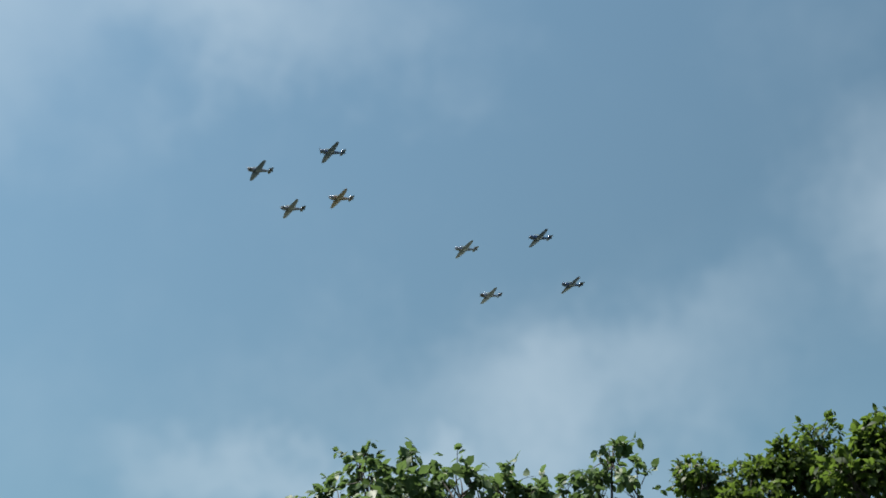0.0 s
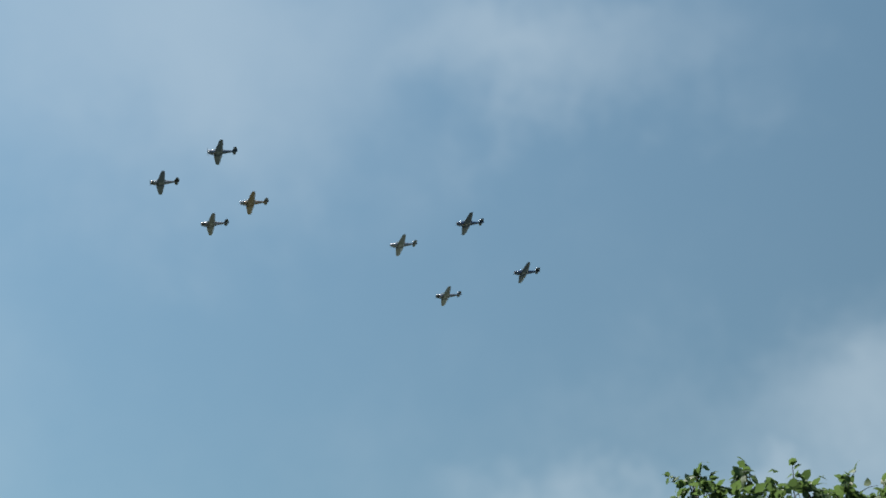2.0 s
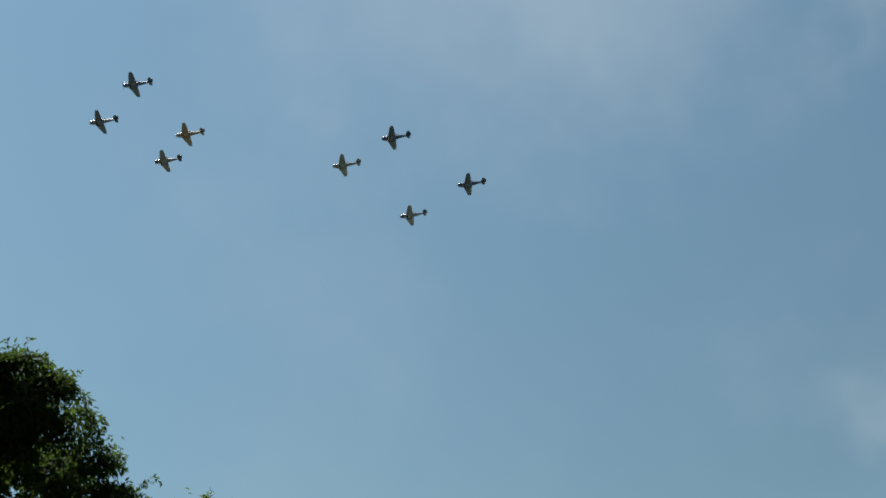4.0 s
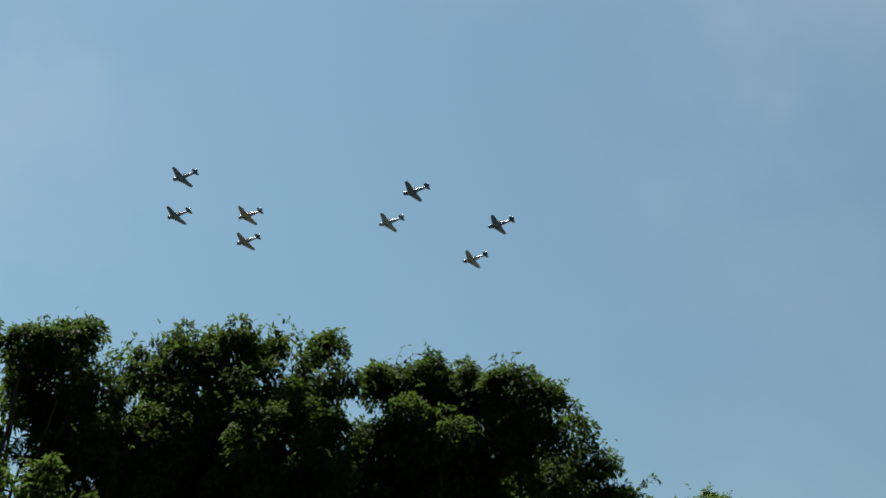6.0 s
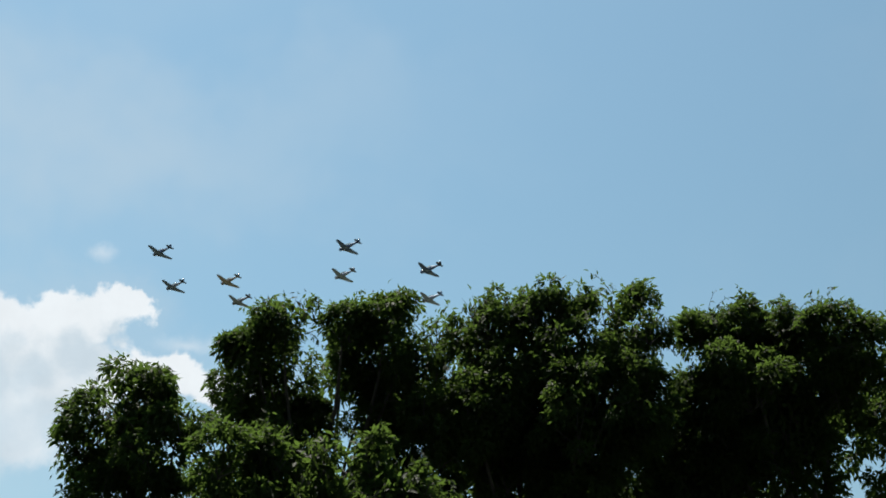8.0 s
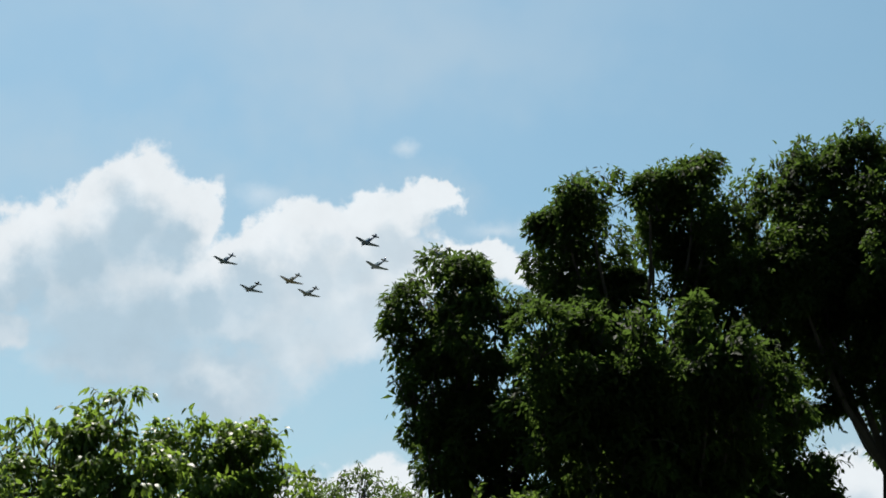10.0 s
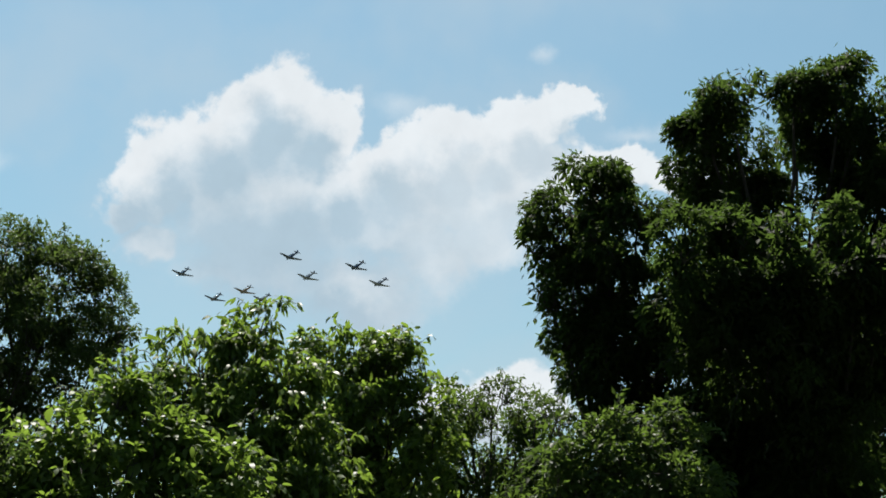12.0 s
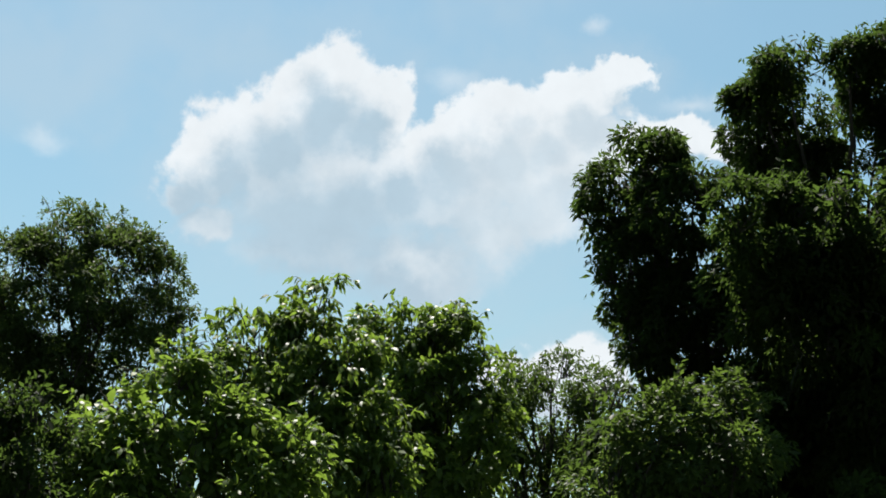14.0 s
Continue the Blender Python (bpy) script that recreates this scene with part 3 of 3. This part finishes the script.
make_tree(87.7, 24, [
    (-0.86, 10.14, 0.36), (-0.62, 9.94, 0.41), (-0.1, 10.02, 0.43), (0.52, 10.13, 0.45), (1, 10.52, 0.36), (0.83, 9.92, 0.52), (0.02, 9.56, 0.51), (-1.12, 10.12, 0.27),
    (-0.37, 9.87, 0.44), (0.31, 9.88, 0.49), (1.1, 10.06, 0.36), (1.12, 9.61, 0.44)],
    "green tree with a rising leafy top", LEAF_MID, dense=1200, length=0.11, droop=0.6, width=0.55, depth=0.7, fill=0.5, core=0.5, clump=0.22, sprigs=8, open_share=0.36, grow=1.0, oval_leaf=True, seed=25)
make_tree(92, 19, [
    (-0.06, 8.52, 0.38), (0.37, 8.53, 0.41), (-0.2, 8.04, 0.41), (0.31, 7.97, 0.48), (-0.37, 8.28, 0.28), (0.07, 8.29, 0.39)],
    "sunlit light green leafy tree top", LEAF_MID, dense=1000, length=0.13, droop=0.6, width=0.55, depth=0.6, fill=0.4, core=0.3, clump=0.22, sprigs=8, open_share=0.36, grow=1.0, hold=0.3, oval_leaf=True, seed=26)


# ---- aircraft ----
GLASS, gn = material("canopy_glass")
pane = gn.add("ShaderNodeBsdfPrincipled")
pane.inputs["Base Color"].default_value = (0.6, 0.68, 0.7, 1)
pane.inputs["Roughness"].default_value = 0.05
pane.inputs["Transmission Weight"].default_value = 0.85
gn.link(pane.outputs[0], gn.add("ShaderNodeOutputMaterial").inputs[0])
RUBBER = surface("tyre_rubber", (0.02, 0.02, 0.02), (0.04, 0.04, 0.04), 0.8)
ENGINE = surface("engine_metal", (0.03, 0.03, 0.03), (0.09, 0.085, 0.08), 0.6, metal=0.6, scale=6)
# paints darkened and blued: underside shade and distance haze sit in the colour
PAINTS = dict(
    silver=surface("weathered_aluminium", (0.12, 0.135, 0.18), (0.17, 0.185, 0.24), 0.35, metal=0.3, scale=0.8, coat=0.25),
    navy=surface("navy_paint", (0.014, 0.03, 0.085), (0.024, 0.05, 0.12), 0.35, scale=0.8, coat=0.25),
    yellow=surface("hazed_yellow_paint", (0.15, 0.105, 0.08), (0.195, 0.135, 0.1), 0.38, scale=0.8, coat=0.25),
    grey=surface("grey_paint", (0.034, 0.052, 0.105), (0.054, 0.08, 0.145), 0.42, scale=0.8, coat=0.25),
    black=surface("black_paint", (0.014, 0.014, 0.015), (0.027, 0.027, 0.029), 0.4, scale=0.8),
    tan=surface("hazed_cream_paint", (0.1, 0.102, 0.13), (0.14, 0.14, 0.17), 0.4, scale=0.8, coat=0.25))


def oval(y, wide, tall, zc, count=18, square=2.3):
    """A ring across the fuselage, slightly squared."""
    ring = []
    for k in range(count):
        c, s = math.cos(k * math.tau / count), math.sin(k * math.tau / count)
        ring.append((wide * math.copysign(abs(c) ** (2 / square), c), y, zc + tall * math.copysign(abs(s) ** (2 / square), s)))
    return ring


def foil(x, lead, chord, z, thick, lift=0.0):
    """A wing section at x, from its leading edge at y=lead backwards."""
    low = [(0.0, 0.0), (0.03, -0.3), (0.12, -0.42), (0.35, -0.45), (0.7, -0.22), (1.0, -0.02)]
    high = [(0.7, 0.32), (0.35, 0.58), (0.12, 0.5), (0.03, 0.28)]
    return [(x, lead - c * chord, z + h * thick * chord + lift) for c, h in low + high]


def upright(z, lead, chord, thick):
    """A fin section at height z."""
    line = [(0, 0), (0.1, 0.5), (0.4, 0.6), (1.0, 0.08), (1.0, -0.08), (0.4, -0.6), (0.1, -0.5)]
    return [(w * thick * chord, lead - c * chord, z) for c, w in line]


def make_wing(sign):
    """Straight centre section, then a swept-back leading edge, dihedral and a round tip. Half a wing."""
    rings = []
    for x, lead, chord, z, thick in ((0.0, 1.25, 2.5, -0.62, 0.15), (1.45, 1.25, 2.45, -0.62, 0.15), (1.7, 1.2, 2.38, -0.6, 0.145), (3.3, 0.83, 1.9, -0.44, 0.13),
                                     (4.9, 0.47, 1.46, -0.28, 0.12), (5.8, 0.26, 1.15, -0.19, 0.11), (6.15, 0.12, 0.93, -0.155, 0.1), (6.34, -0.08, 0.72, -0.135, 0.1), (6.4, -0.25, 0.34, -0.13, 0.1)):
        rings.append(foil(sign * x, lead, chord, z, thick))
    return loft(rings)


def make_aircraft(body, wing, tail, cowl, label):
    """A radial-engined low-wing two-seat trainer, 12.8 m across; nose to +y, origin at the wing."""
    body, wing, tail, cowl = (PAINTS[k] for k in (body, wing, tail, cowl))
    plane = tagged(new("aircraft"), label, "aircraft", "display formation")
    fuselage = part("fuselage", loft([oval(*r) for r in (
        (2.05, 0.60, 0.62, 0.0), (1.5, 0.60, 0.68, 0.0), (0.6, 0.58, 0.74, 0.0), (-0.6, 0.55, 0.74, 0.0), (-1.6, 0.5, 0.66, 0.04),
        (-2.8, 0.38, 0.5, 0.12), (-4.2, 0.23, 0.33, 0.2), (-5.2, 0.12, 0.22, 0.26), (-5.6, 0.05, 0.12, 0.3))]), body, plane)
    part("cowling", loft([oval(*r, square=2.0) for r in (
        (2.95, 0.42, 0.42, 0.0), (3.0, 0.5, 0.5, 0.0), (2.9, 0.6, 0.6, 0.0), (2.5, 0.665, 0.665, 0.0), (2.1, 0.66, 0.66, 0.0), (2.02, 0.61, 0.62, 0.0))], closed_ends=False), cowl, plane)
    part("engine", loft([oval(*r, square=2.0) for r in ((2.9, 0.15, 0.15, 0.0), (2.82, 0.4, 0.4, 0.0), (2.5, 0.5, 0.5, 0.0), (2.1, 0.5, 0.5, 0.0))]), ENGINE, plane)
    part("exhaust", tube([Vector(q) for q in ((0.5, 2.3, -0.35), (0.72, 2.0, -0.42), (0.76, 1.5, -0.44), (0.8, 1.25, -0.45))], (0.07, 0.09, 0.09, 0.1), 8), ENGINE, plane)
    for sign, name in ((-1, "left_wing"), (1, "right_wing")):
        w = part(name, make_wing(sign), wing, plane)
        part("aileron", loft([foil(sign * x, l - c * 0.76, c * 0.27, z + 0.004, 0.09) for x, l, c, z in ((3.9, 0.7, 1.74, -0.37), (4.9, 0.47, 1.46, -0.27), (5.75, 0.28, 1.17, -0.185))]), wing, w)
        tyre = bmesh.new()
        bmesh.ops.create_cone(tyre, cap_ends=True, segments=18, radius1=0.34, radius2=0.34, depth=0.22,
                              matrix=Matrix.Translation((sign * 0.62, 1.0, -0.82)))
        bmesh.ops.bevel(tyre, geom=[e for e in tyre.edges if len(e.link_faces) == 2 and e.calc_face_angle(0) > 1], offset=0.06, segments=2, affect="EDGES")
        part("wheel", tyre, RUBBER, plane, "black tyre folded into the wing root")
        part("tailplane", loft([foil(sign * x, l, c, z, 0.1) for x, l, c, z in (
            (0.0, -4.25, 1.25, 0.38), (0.9, -4.4, 1.12, 0.4), (1.6, -4.6, 0.9, 0.42), (1.9, -4.75, 0.66, 0.43), (2.02, -4.95, 0.32, 0.43))]), tail, plane)
    part("fin", loft([upright(*r) for r in ((0.35, -4.1, 1.15, 0.07), (0.9, -4.5, 0.8, 0.06), (1.35, -4.75, 0.55, 0.06), (1.5, -4.88, 0.35, 0.06))]), tail, plane)
    part("rudder", loft([upright(*r) for r in ((0.02, -5.27, 0.5, 0.08), (0.35, -5.27, 0.62, 0.08), (0.95, -5.32, 0.58, 0.07), (1.4, -5.32, 0.42, 0.06), (1.56, -5.3, 0.2, 0.06))]), tail, plane)
    canopy = part("canopy", loft([oval(*r, count=14, square=2.6) for r in (
        (1.25, 0.3, 0.1, 0.66), (0.95, 0.4, 0.38, 0.72), (0.0, 0.42, 0.5, 0.74), (-1.0, 0.42, 0.5, 0.72), (-1.6, 0.36, 0.38, 0.66), (-2.1, 0.2, 0.12, 0.58))]), GLASS, plane)
    for y, w, h in ((0.92, 0.405, 0.4), (0.35, 0.425, 0.475), (-0.2, 0.43, 0.51), (-0.8, 0.43, 0.51), (-1.35, 0.4, 0.46)):
        outer, inner = oval(y + 0.03, w + 0.015, h + 0.015, 0.725, 14, 2.6), oval(y - 0.03, w + 0.015, h + 0.015, 0.725, 14, 2.6)
        part("canopy_frame", loft([outer, inner], closed_ends=False), body, canopy)
    prop = part("propeller", loft([oval(y, r, r, 0, 12, 2.0) for y, r in ((3.32, 0.03), (3.28, 0.09), (3.15, 0.13), (3.0, 0.14))]), PAINTS["silver"], plane)
    for sign in (-1, 1):
        rings = []
        for s, c, turn in ((0.1, 0.1, 60), (0.35, 0.2, 45), (0.8, 0.22, 28), (1.2, 0.17, 20), (1.37, 0.06, 18)):
            a = radians(turn)
            rings.append([(q * c * math.cos(a) - w * math.sin(a), 3.14 + q * c * math.sin(a) + w * math.cos(a), sign * s) for q, w in ((-0.5, 0), (0, 0.02), (0.5, 0), (0, -0.02))])
        part("blade", loft(rings), PAINTS["black"], prop)
    part("radio_mast", tube([Vector((0, 1.2, 0.7)), Vector((0, 1.12, 1.25))], (0.03, 0.015), 6), body, plane)
    part("tail_wheel", tube([Vector((-0.05, -4.75, -0.12)), Vector((0.05, -4.75, -0.12))], (0.13, 0.13), 12), RUBBER, plane)
    return plane, prop


# flight: place at the start, speed, change of speed about the sixth second
FLIGHT = dict(
    A=((420.8, 123.7, 278.5), (-42.77, 53.89, -3.96), (-0.205, 0.652, -0.464)),
    B=((425.8, 148.7, 281.2), (-42.16, 53.92, -4.57), (-0.13, 0.774, -0.516)),
    C=((445.7, 128.4, 277.1), (-42.44, 54.14, -4.36), (-0.116, 0.699, -0.476)),
    D=((452.9, 148.6, 278.6), (-42.22, 54.06, -4.49), (-0.222, 0.638, -0.437)),
    E=((486.5, 96.7, 270.4), (-42.91, 54.36, -3.99), (-0.238, 0.583, -0.397)),
    F=((482.4, 70.9, 266.9), (-43.07, 54.5, -3.54), (-0.287, 0.489, -0.351)),
    G=((513.0, 64.1, 262.3), (-43.21, 54.91, -3.64), (-0.188, 0.587, -0.278)),
    H=((521.5, 98.3, 267.6), (-42.77, 54.75, -3.9), (-0.353, 0.435, -0.394)),
)
SWAY = (-1.547, -1.071, -1.71)
LOOKS = dict(
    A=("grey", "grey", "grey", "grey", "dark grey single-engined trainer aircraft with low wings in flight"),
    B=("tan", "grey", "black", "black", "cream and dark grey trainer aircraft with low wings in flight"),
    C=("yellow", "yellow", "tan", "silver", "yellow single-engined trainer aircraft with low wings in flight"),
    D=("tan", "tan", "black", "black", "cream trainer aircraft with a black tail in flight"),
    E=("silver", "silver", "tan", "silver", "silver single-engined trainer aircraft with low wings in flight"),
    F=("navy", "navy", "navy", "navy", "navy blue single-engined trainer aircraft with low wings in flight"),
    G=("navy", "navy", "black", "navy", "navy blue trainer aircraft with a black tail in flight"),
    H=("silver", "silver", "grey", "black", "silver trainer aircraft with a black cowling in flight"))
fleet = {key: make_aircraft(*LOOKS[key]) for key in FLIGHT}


def place_at(key, t):
    start, speed, change = (Vector(v) for v in FLIGHT[key])
    u = t - 6
    return start + speed * t + change * (u * u / 2) + Vector(SWAY) * (u ** 3 / 60)


def motions():
    for k, (key, (plane, prop)) in enumerate(fleet.items()):
        rows = []
        for i in range(29):
            t = i * 0.5
            way = place_at(key, t + 0.05) - place_at(key, t - 0.05)
            heading = math.degrees(math.atan2(-way.x, way.y))
            rows.append((t, Matrix.Translation(place_at(key, t)) @ pose(0, 0, 0, 0, 0, heading - 1) @ pose(0, 0, 0, -7, 0, 0) @ pose(0, 0, 0, 0, 4, 0)))
        walk(plane, rows)
        walk(prop, [(i * 0.2, pose(0, 0, 0, 0, 70 * i + 20 * k, 0)) for i in range(71)])


motions()
